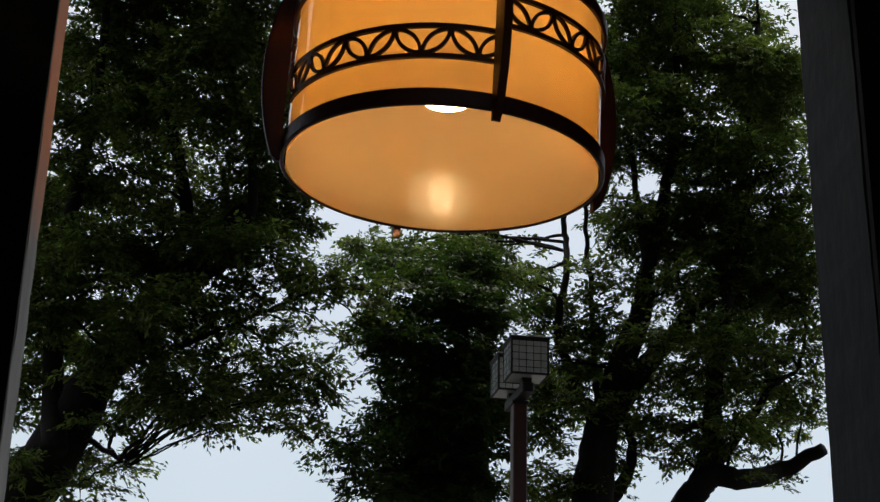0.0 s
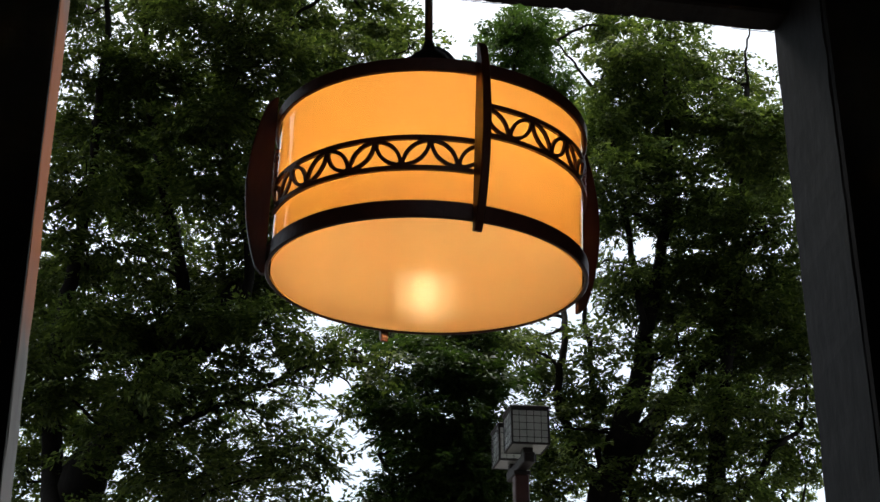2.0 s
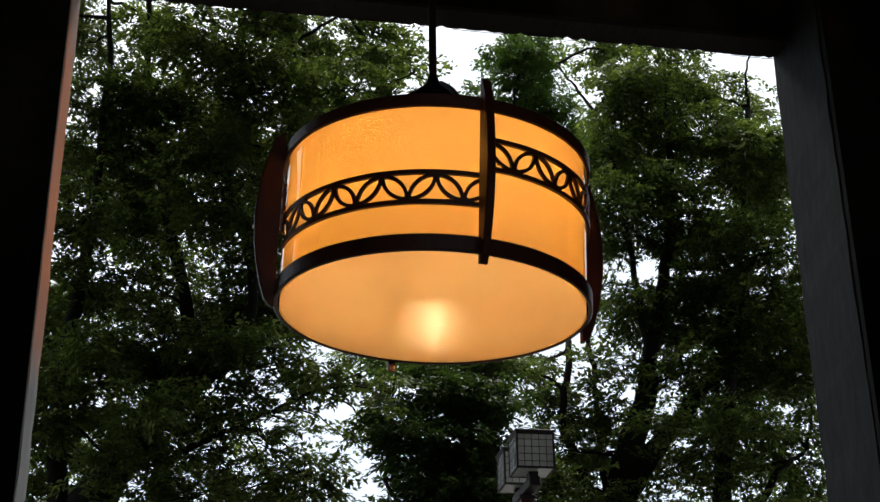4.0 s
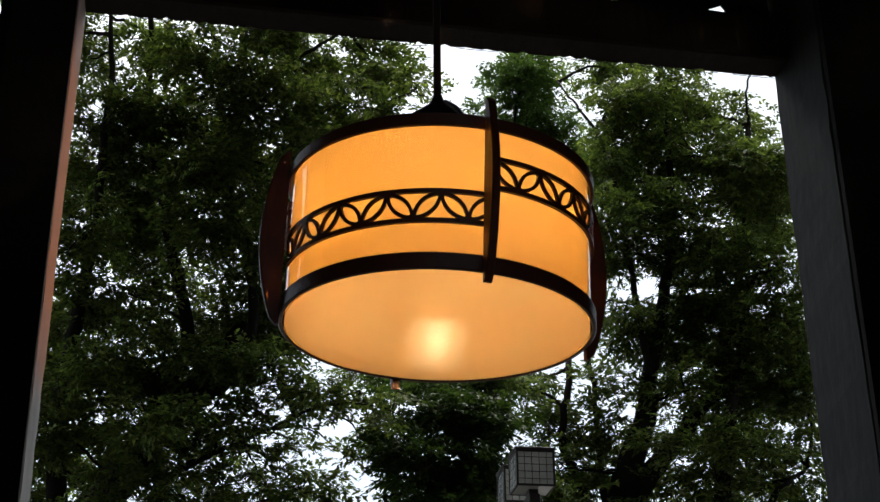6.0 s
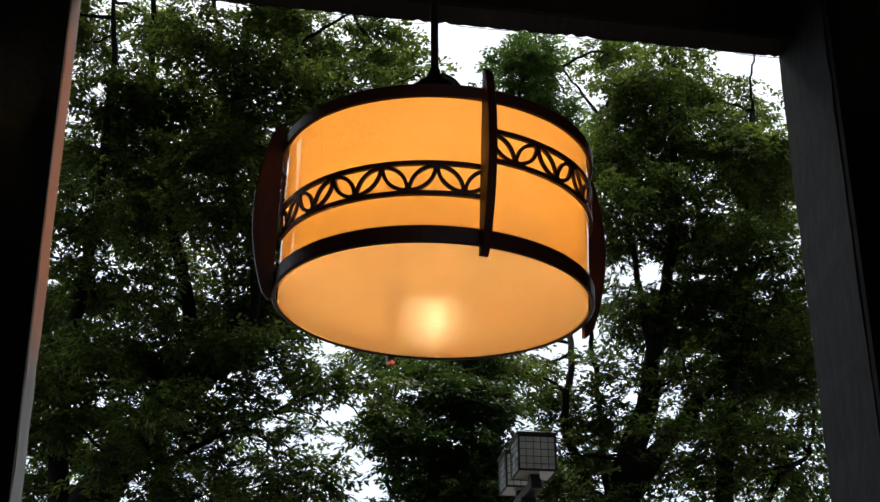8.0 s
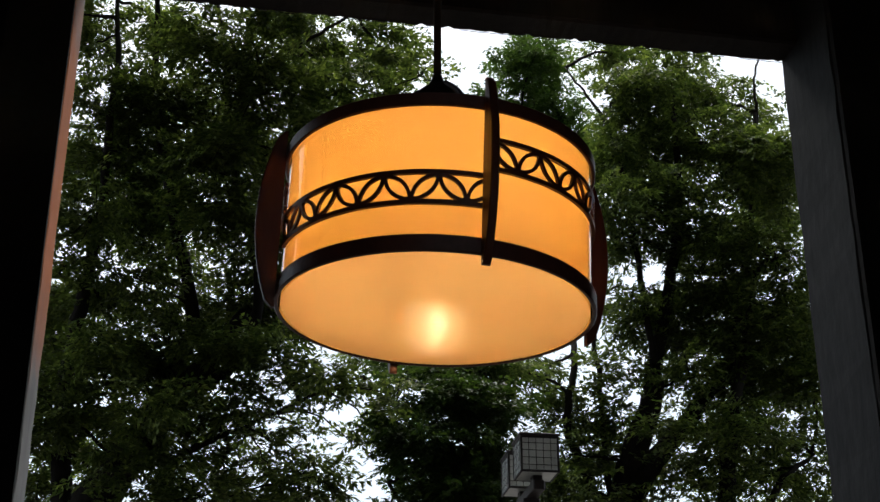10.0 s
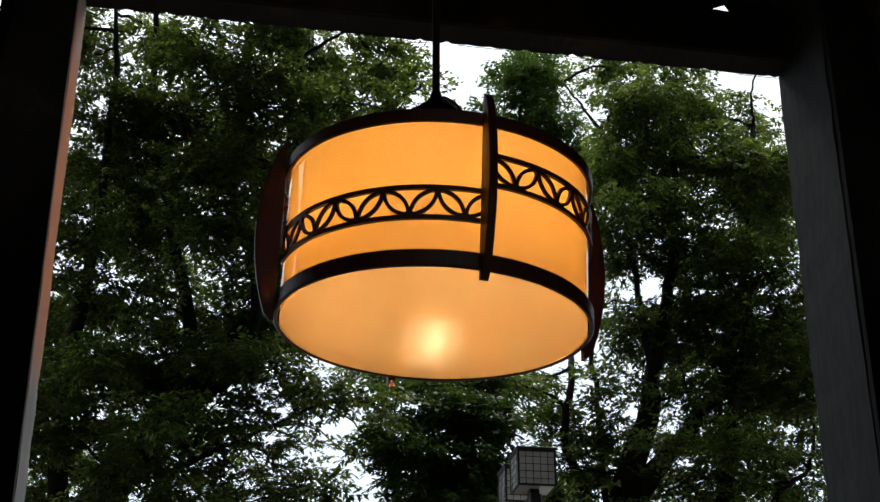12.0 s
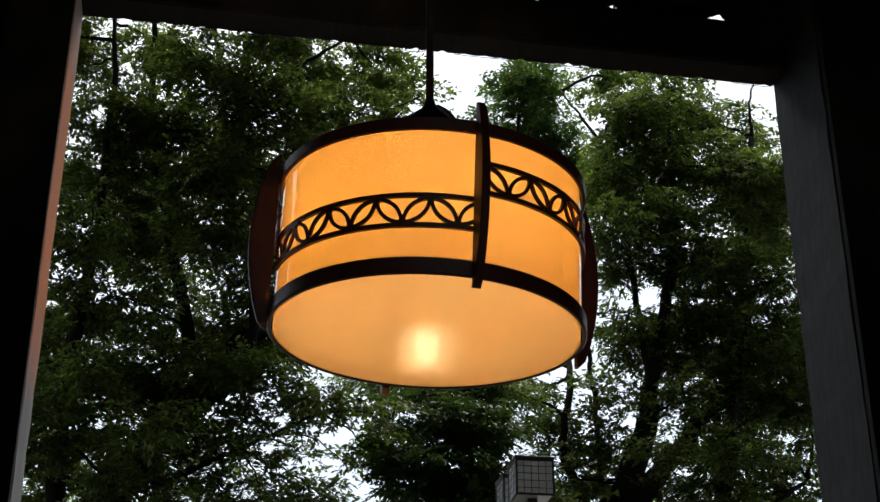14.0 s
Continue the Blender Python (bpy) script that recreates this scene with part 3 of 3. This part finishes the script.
LEFT_LOW = [
    (-6.25, 17.64, 8.41, 0.35), (-5.89, 16.96, 7.26, 0.3), (-5.24, 16.63, 7.8, 0.32), (-1.52, 16.96, 7.94, 0.19), (-1.07, 17.41, 8.03, 0.23),
    (-0.69, 16.11, 7.48, 0.18), (-5.74, 17.95, 6.89, 0.39), (-4.39, 16.05, 6.59, 0.41), (-3.93, 17.5, 7.04, 0.49), (-3.22, 17.69, 6.95, 0.4),
    (-3.32, 16.04, 6.06, 0.41), (-2.86, 17.58, 6.37, 0.31), (-4.01, 16.73, 6.16, 0.35), (-2.52, 17.16, 6.8, 0.18), (-1.85, 16.02, 6.33, 0.18),
    (-2.1, 16.09, 6.05, 0.21), (-1.71, 16.36, 6.2, 0.21), (-1.71, 17.91, 6.92, 0.15), (-2.44, 16.39, 6.98, 0.15), (-1.96, 17.51, 7.41, 0.12),
]
LEFT_FRINGE = [
    (-1.41, 17.86, 7.41, 0.17), (-1.08, 17.88, 7.6, 0.18), (-3.36, 16.69, 5.88, 0.22), (-3.01, 16.71, 5.94, 0.17), (-2.32, 17.05, 5.99, 0.14),
    (-2.06, 17.55, 5.96, 0.1), (-4.33, 16.22, 5.7, 0.18), (-5.11, 17.5, 6.11, 0.28), (-5.83, 17.59, 6.35, 0.35), (-4.71, 17.72, 5.47, 0.23),
    (-3.95, 16.07, 5.09, 0.14), (-5.29, 17.89, 5.47, 0.28), (-5.51, 16.18, 5.2, 0.2), (-4.71, 16.68, 4.95, 0.26), (-4.44, 17.22, 5.75, 0.12),
]
MIDDLE = [
    (-0.81, 19.04, 8.97, 0.28), (-0.26, 17.88, 8.44, 0.34), (0.34, 19.05, 8.94, 0.39), (-0.54, 18.29, 7.97, 0.32), (0.07, 17.82, 7.79, 0.41),
    (0.64, 17.83, 7.82, 0.4), (-0.82, 17.55, 7.4, 0.18), (-0.26, 17.36, 7.09, 0.34), (0.32, 17.5, 7.04, 0.42), (0.82, 18.58, 7.44, 0.29),
    (-0.61, 19.19, 7.18, 0.31), (0.06, 17.52, 6.49, 0.48), (0.54, 17.3, 6.5, 0.35), (-0.77, 19.17, 6.48, 0.31), (-0.09, 18.27, 6.02, 0.5),
    (0.53, 18.01, 6.04, 0.42), (-1.19, 17.67, 5.81, 0.18), (-0.72, 18.39, 5.57, 0.41), (-0.08, 18.85, 5.5, 0.51), (0.62, 18.11, 5.35, 0.39),
    (-1.52, 18.04, 5.74, 0.08), (-1.0, 17.31, 5.13, 0.25),
]
FAR = [
    (1.27, 25.83, 18.59, 0.29), (1.69, 24.07, 17.29, 0.51), (2.13, 24.99, 17.2, 0.5), (2.64, 25.68, 16.95, 0.51), (1.97, 24.26, 18.12, 0.45),
    (3.02, 25.46, 16.06, 0.6), (1.76, 25.9, 16.44, 0.76), (0.87, 25.26, 16.66, 0.62), (-0.12, 25.58, 16.28, 0.75), (-1.06, 24.21, 15.15, 0.71),
    (2.19, 24.87, 14.67, 0.6), (1.04, 24.3, 14.27, 0.7),
]
RIGHT_TOP = [
    (3.2, 20.83, 15.81, 0.5), (3.27, 19.51, 14.23, 0.54), (3.96, 19.89, 14.92, 0.39), (4.27, 21.2, 14.96, 0.63), (4.87, 20.85, 14.77, 0.45),
    (5.63, 21.14, 14.52, 0.43), (2.99, 19.89, 13.71, 0.44), (2.82, 19.97, 13.14, 0.46), (3.66, 20.55, 13.65, 0.68), (4.56, 19.95, 13.4, 0.69),
    (5.31, 19.5, 12.87, 0.55), (5.84, 19.77, 12.57, 0.5), (2.91, 19.15, 11.91, 0.49), (3.85, 19.7, 12.23, 0.64), (5.13, 21.17, 12.89, 0.71),
    (6.01, 21.1, 12.68, 0.57),
]
RIGHT_MIDDLE = [
    (2.96, 20.3, 11.61, 0.39), (3.75, 20.0, 11.68, 0.45), (4.52, 19.61, 11.23, 0.63), (5.31, 19.01, 10.76, 0.58), (3.11, 19.45, 10.41, 0.28),
    (4.29, 20.68, 10.73, 0.51), (5.11, 20.88, 10.83, 0.58), (5.66, 19.67, 10.13, 0.52), (3.03, 20.69, 10.3, 0.41), (3.73, 20.66, 10.08, 0.45),
    (4.47, 20.47, 9.83, 0.54), (5.29, 20.39, 9.79, 0.56), (6.11, 20.62, 9.77, 0.53), (2.62, 19.67, 9.12, 0.33), (3.26, 20.49, 9.34, 0.25),
    (3.87, 19.47, 8.89, 0.33), (4.67, 19.97, 8.86, 0.51), (5.57, 20.65, 9.08, 0.53), (6.07, 20.46, 8.92, 0.43),
]
RIGHT_LOW = [
    (1.02, 19.45, 9.01, 0.36), (1.63, 20.88, 9.39, 0.37), (1.93, 20.23, 8.58, 0.37), (2.81, 20.08, 8.4, 0.39), (3.41, 18.83, 7.85, 0.37),
    (4.26, 20.0, 8.21, 0.43), (4.83, 19.35, 7.91, 0.49), (5.76, 20.28, 8.19, 0.42), (1.96, 19.82, 7.7, 0.38), (2.46, 20.6, 7.8, 0.39),
    (3.05, 20.22, 7.63, 0.33), (3.75, 20.55, 7.62, 0.4), (4.29, 19.57, 7.35, 0.38), (5.05, 20.22, 7.52, 0.45), (5.82, 20.42, 7.57, 0.34),
    (1.55, 20.62, 7.37, 0.39), (2.17, 19.57, 7.09, 0.32),
]
RIGHT_FRINGE = [
    (-1.31, 20.65, 9.8, 0.33), (-0.59, 20.71, 9.89, 0.39), (0.17, 20.31, 9.76, 0.4), (0.96, 20.95, 10.05, 0.39), (2.83, 20.9, 7.16, 0.4),
    (3.43, 19.94, 6.82, 0.33), (4.13, 19.96, 6.74, 0.38), (4.57, 19.17, 6.54, 0.37), (5.53, 20.64, 6.98, 0.3), (6.06, 20.86, 7.32, 0.25),
    (3.72, 19.85, 6.27, 0.27), (4.41, 20.32, 6.29, 0.24), (5.12, 20.38, 6.3, 0.17), (5.38, 20.41, 6.03, 0.19), (4.5, 19.18, 5.79, 0.16),
    (2.94, 20.52, 6.42, 0.28), (2.51, 20.08, 5.89, 0.27), (1.68, 20.26, 6.73, 0.42), (1.44, 19.73, 5.83, 0.32), (1.91, 20.17, 5.83, 0.36),
]
LEFT_LIMBS = [
    ([(-5.68, 17.26, 4.86), (-5.31, 17.22, 5.37), (-4.96, 17.18, 6.13), (-4.69, 17.11, 6.66), (-4.19, 16.75, 7.11), (-3.75, 16.67, 7.65), (-3.18, 16.67, 8.47), (-2.98, 17.31, 9.15)], 0.466, 0.105),
    ([(-5.1, 16.66, 5.4), (-5.43, 17.32, 6.56), (-5.5, 17.35, 7.54), (-5.35, 16.81, 8.45), (-5.25, 16.9, 9.62), (-5.27, 17.34, 10.92), (-5.18, 16.9, 12.15), (-5.23, 17.09, 13.58), (-5.52, 17.27, 15.66)], 0.181, 0.028),
    ([(-4.52, 16.69, 6.62), (-4.16, 16.93, 7.53), (-3.97, 17.02, 8.18), (-3.75, 17.25, 9.04), (-4.06, 16.69, 10.6), (-4.61, 17.31, 12.88), (-4.59, 16.82, 14.03), (-4.81, 16.81, 15.54)], 0.174, 0.028),
    ([(-3.82, 16.65, 7.56), (-3.22, 16.65, 7.96), (-2.81, 16.85, 8.54), (-2.75, 16.65, 9.67), (-3.16, 16.71, 11.07), (-3.44, 17.3, 12.87), (-3.73, 17.21, 14.61)], 0.119, 0.036),
]
LEFT_BOUGHS = [
    ([(-3.59, 16.95, 6.97), (-3.29, 17.05, 7.15), (-2.74, 16.85, 7.33), (-1.96, 16.65, 7.63), (-1.2, 16.87, 8.03)], 0.052, 0.016),
    ([(-5.07, 17.34, 6.09), (-4.79, 17.31, 5.69), (-4.27, 16.65, 5.32), (-4.16, 17.02, 5.29)], 0.065, 0.02),
    ([(-3.34, 16.96, 12.16), (-2.83, 17.16, 13.19), (-2.0, 16.7, 13.62), (-1.14, 16.72, 14.15)], 0.053, 0.018),
    ([(-2.81, 17.18, 10.08), (-2.28, 17.07, 10.77), (-1.72, 17.12, 11.75), (-0.96, 17.08, 12.72), (-0.42, 16.73, 12.86)], 0.059, 0.017),
]
RIGHT_LIMBS = [
    ([(2.42, 19.85, 5.19), (2.54, 19.9, 6.31), (2.8, 20.19, 7.18), (3.0, 19.71, 7.87), (3.29, 19.81, 8.64), (3.39, 19.94, 9.26), (3.7, 20.16, 10.55), (3.94, 19.76, 12.04), (4.0, 19.87, 13.98)], 0.355, 0.044),
    ([(2.82, 20.29, 7.02), (3.26, 19.78, 7.61), (3.83, 20.24, 8.3), (4.24, 20.16, 8.85), (4.64, 20.22, 9.26), (4.98, 20.3, 10.6), (5.32, 20.33, 12.31), (5.54, 20.26, 14.19)], 0.212, 0.037),
    ([(3.78, 20.17, 5.24), (4.01, 20.03, 5.64), (4.26, 19.72, 5.9), (4.76, 19.69, 5.86), (5.5, 20.17, 6.13), (6.03, 19.68, 6.37)], 0.272, 0.1),
    ([(4.14, 19.84, 5.75), (4.33, 19.83, 6.46), (4.38, 19.72, 7.32), (4.56, 19.66, 8.4), (4.94, 20.03, 9.68), (5.18, 19.76, 10.98)], 0.216, 0.054),
]
RIGHT_BOUGHS = [
    ([(2.55, 20.05, 5.39), (2.94, 20.23, 5.84), (3.12, 20.19, 6.37), (3.03, 20.1, 6.79)], 0.152, 0.054),
    ([(2.62, 20.3, 6.57), (2.31, 20.23, 7.28), (1.93, 20.02, 8.15), (1.91, 19.65, 8.5), (2.04, 19.66, 9.17), (2.08, 20.17, 9.95), (2.03, 20.18, 10.67)], 0.082, 0.046),
    ([(2.53, 19.68, 6.61), (2.56, 20.27, 7.75), (2.53, 20.33, 8.63), (2.47, 19.97, 9.08), (2.42, 19.97, 9.67), (2.37, 19.69, 10.36)], 0.062, 0.036),
    ([(4.38, 20.33, 6.13), (4.8, 19.92, 6.65), (5.25, 19.65, 7.29), (5.81, 19.99, 7.75)], 0.102, 0.032),
    ([(3.37, 19.76, 9.2), (3.27, 20.23, 11.2), (3.02, 19.77, 12.81), (2.83, 20.22, 13.96), (2.44, 20.03, 14.54), (2.16, 20.32, 15.2)], 0.065, 0.014),
    ([(5.41, 20.06, 13.28), (5.59, 20.34, 14.24), (5.45, 19.72, 14.46), (5.72, 20.21, 15.47)], 0.041, 0.015),
]


def shade_boughs(x0, x1, seed):
    """Unseen boughs, from the porch side back to the trunk, added to shade the lower leaves."""
    rng = random.Random(seed)
    made = []
    for i in range(6):
        for k in range(5):
            y = 10.6 + 1.35 * k + rng.uniform(-0.4, 0.4)
            made.append((x0 + (x1 - x0) * (i + 0.5) / 6 + rng.uniform(-0.5, 0.5), y, 0.70 * (y + 2.1) + 2.7 + rng.uniform(0, 0.5), rng.uniform(0.8, 1.05)))
    return made


def leaf_mesh(name, lobes, sprays, per, size, mat, parent, seed, droop=0.25):
    """Thousands of small pointed leaves in flat sprays that fill the boughs unevenly."""
    rng = np.random.default_rng(seed)
    lobe = np.array(lobes)
    count = np.maximum(4, (lobe[:, 3] * 34).astype(int))
    thick = np.repeat(np.clip(lobe[:, 3] / 0.5, 0.55, 1.0), count)
    clumps = np.repeat(lobe, count, axis=0)
    d = rng.normal(size=(len(clumps), 3))
    d /= np.linalg.norm(d, axis=1)[:, None]
    clumps[:, :3] += d * (clumps[:, 3] * rng.random(len(clumps)) ** 0.4 * 1.05)[:, None] * np.array((1.05, 1.4, 0.9))
    clumps[:, 3] = rng.uniform(0.18, 0.48, len(clumps)) * np.minimum(1.0, 0.5 + clumps[:, 3] * 0.5)
    share = clumps[:, 3] ** 2 * rng.uniform(0.25, 1.5, len(clumps)) * thick
    pick = rng.choice(len(clumps), size=sprays, p=share / share.sum())
    d = rng.normal(size=(sprays, 3))
    d /= np.linalg.norm(d, axis=1)[:, None]
    p = clumps[pick, :3] + d * (clumps[pick, 3] * rng.random(sprays) ** 0.5)[:, None] * np.array((1.25, 1.25, 0.6))
    go = d * np.array((1, 1, 0.35)) + rng.normal(scale=0.45, size=(sprays, 3))
    go[:, 2] = go[:, 2] * 0.5 - droop * rng.random(sprays)
    go /= np.linalg.norm(go, axis=1)[:, None]
    up = np.array((0, 0, 1.0)) + rng.normal(scale=0.35, size=(sprays, 3))
    side = np.cross(go, up)
    side /= np.linalg.norm(side, axis=1)[:, None]
    flat = np.cross(side, go)
    length = rng.uniform(0.2, 0.5, sprays)
    k = np.tile(np.arange(per), (sprays, 1))
    t = (k + rng.random((sprays, per))) / per
    s = np.where(k % 2 == 0, 1.0, -1.0)
    branch = rng.choice([-1, 0, 0, 1], size=(sprays, per)) * 0.11 * (1 - t * 0.5)
    base = p[:, None] + go[:, None] * (t * length[:, None])[..., None] + side[:, None] * branch[..., None]
    base[..., 2] -= 0.18 * (t * length[:, None]) ** 2
    base += rng.normal(scale=0.02, size=base.shape)
    ld = go[:, None] * 0.75 + side[:, None] * (s * rng.uniform(0.3, 0.95, s.shape))[..., None] + rng.normal(scale=0.22, size=base.shape)
    ld[..., 2] -= 0.15
    ld /= np.linalg.norm(ld, axis=2)[..., None]
    nn = flat[:, None] + rng.normal(scale=0.4, size=base.shape)
    wd = np.cross(ld, nn)
    wd /= np.linalg.norm(wd, axis=2)[..., None]
    sz = size * rng.uniform(0.65, 1.25, s.shape)[..., None]
    fold = np.cross(wd, ld) * sz * 0.1
    v = np.stack([base, base + ld * sz * 0.42 + wd * sz * 0.22 + fold, base + ld * sz, base + ld * sz * 0.42 - wd * sz * 0.22 + fold], axis=2).reshape(-1, 3)
    n = len(v) // 4
    me = bpy.data.meshes.new(name)
    me.vertices.add(len(v))
    me.vertices.foreach_set("co", v.astype(np.float32).ravel())
    me.loops.add(4 * n)
    me.loops.foreach_set("vertex_index", np.arange(4 * n, dtype=np.int32))
    me.polygons.add(n)
    me.polygons.foreach_set("loop_start", np.arange(0, 4 * n, 4, dtype=np.int32))
    me.update(calc_edges=True)
    me.materials.append(mat)
    ob = new(name, me)
    ob.parent = parent
    tagged(ob, kind="stuff")
    return p, go, length


def tree(label, limbs, lobes, roof, mat, seed, sprays, per=28, size=0.102, twigs=700):
    """limbs: (points, radius at the start, radius at the end), the trunk first. roof: unseen boughs added for shade.
    """
    rng = random.Random(seed)
    root = tagged(new("tree"), label, "tree", "trees beyond the porch", "thing")
    nodes = []
    for i, (pts, r0, r1) in enumerate(limbs):
        line = smooth_line(pts, 6, 0.02, rng)
        radii = [r0 + (r1 - r0) * (k / (len(line) - 1)) ** 0.8 for k in range(len(line))]
        if pts[0][2] < 4.9:
            foot = Vector((line[0].x - 0.25, line[0].y, -0.3))
            low = smooth_line([foot, foot.lerp(line[0], 0.5), line[0]], 5, 0.02, rng)[:-1]
            radii = [r0 * (1.6 - 0.6 * k / len(low)) for k in range(len(low))] + radii
            line = low + line
        bm = bmesh.new()
        tube(bm, line, radii, 12)
        part("trunk" if i == 0 else "limb", bm, BARK, root, "", True)
        nodes += line[len(line) // 3:]
    for lobe in lobes + roof:
        bm = bmesh.new()
        c = Vector(lobe[:3])
        start = min(nodes, key=lambda q: (q - c).length + 1.5 * max(0, q.z - c.z))
        if lobe in roof:
            start = Vector((sum(q[0] for q in roof) / len(roof) * 0.4 + c.x * 0.6, 17.5, 18.5))
        reach = (c - start).length
        if reach < 0.45:
            bm.free()
            continue
        mid = start.lerp(c, 0.5) + min(1.0, reach / 2.5) * Vector((rng.uniform(-0.2, 0.2), rng.uniform(-0.2, 0.2), rng.uniform(0.0, 0.35)))
        line = smooth_line([start, mid, c, c + (c - mid) * 0.25], 4, 0.03, rng)
        tube(bm, line, [(0.008 + 0.055 * lobe[3]) * (1 - 0.82 * k / len(line)) for k in range(len(line))], 6)
        part("branch", bm, BARK, root, "", True)
    p, go, length = leaf_mesh("crown", lobes, sprays, per, size, mat, root, seed)
    # unseen leaves above the crown, added for the shade they cast
    if roof:
        leaf_mesh("crown", roof, 1900, 24, 0.2, mat, root, seed + 50)
    bm = bmesh.new()
    cs = [Vector(l[:3]) for l in lobes]
    for k in range(min(twigs, len(p))):
        tip = Vector(p[k] + go[k] * length[k])
        a = Vector(p[k])
        near = min(cs, key=lambda q: (q - a).length)
        start = a.lerp(near, 0.75)
        mid = start.lerp(a, 0.5) + Vector((0, 0, rng.uniform(-0.05, 0.1)))
        tube(bm, [start, mid, a, tip], [0.012, 0.009, 0.006, 0.003], 3)
    tagged(part("twig", bm, BARK, root), kind="stuff")
    return root


tree("tall broad zelkova tree with a dense dark green crown", LEFT_LIMBS + LEFT_BOUGHS, LEFT_TOP + LEFT_UPPER + LEFT_MIDDLE + LEFT_LOW + LEFT_FRINGE, shade_boughs(-11, -0.3, 3), LEAF_D, 11, 7500)
tree("tall many-limbed zelkova tree with a leafy crown", RIGHT_LIMBS + RIGHT_BOUGHS, RIGHT_TOP + RIGHT_MIDDLE + RIGHT_LOW + RIGHT_FRINGE, shade_boughs(0.6, 13, 4), LEAF_D, 12, 6500)
tree("lower dark green tree behind the street lantern", [([(0.6, 18.6, 3.2), (0.55, 18.6, 5.0), (0.4, 18.5, 6.4), (0.7, 18.4, 8.2)], 0.16, 0.05), ([(0.55, 18.6, 5.0), (-0.4, 18.7, 6.2), (-0.9, 18.8, 7.0)], 0.07, 0.03)], MIDDLE, [], LEAF_B, 13, 2400, twigs=300)
tree("far tree with light green leaves", [([(0.9, 25.2, 4.0), (0.9, 25.1, 9.0), (1.1, 25.0, 12.0), (1.3, 24.8, 14.5)], 0.2, 0.03), ([(0.9, 25.1, 10.0), (0.0, 25.0, 12.5), (-0.9, 25.0, 14.5)], 0.1, 0.04)], FAR, [], LEAF_C, 14, 2400, twigs=300)
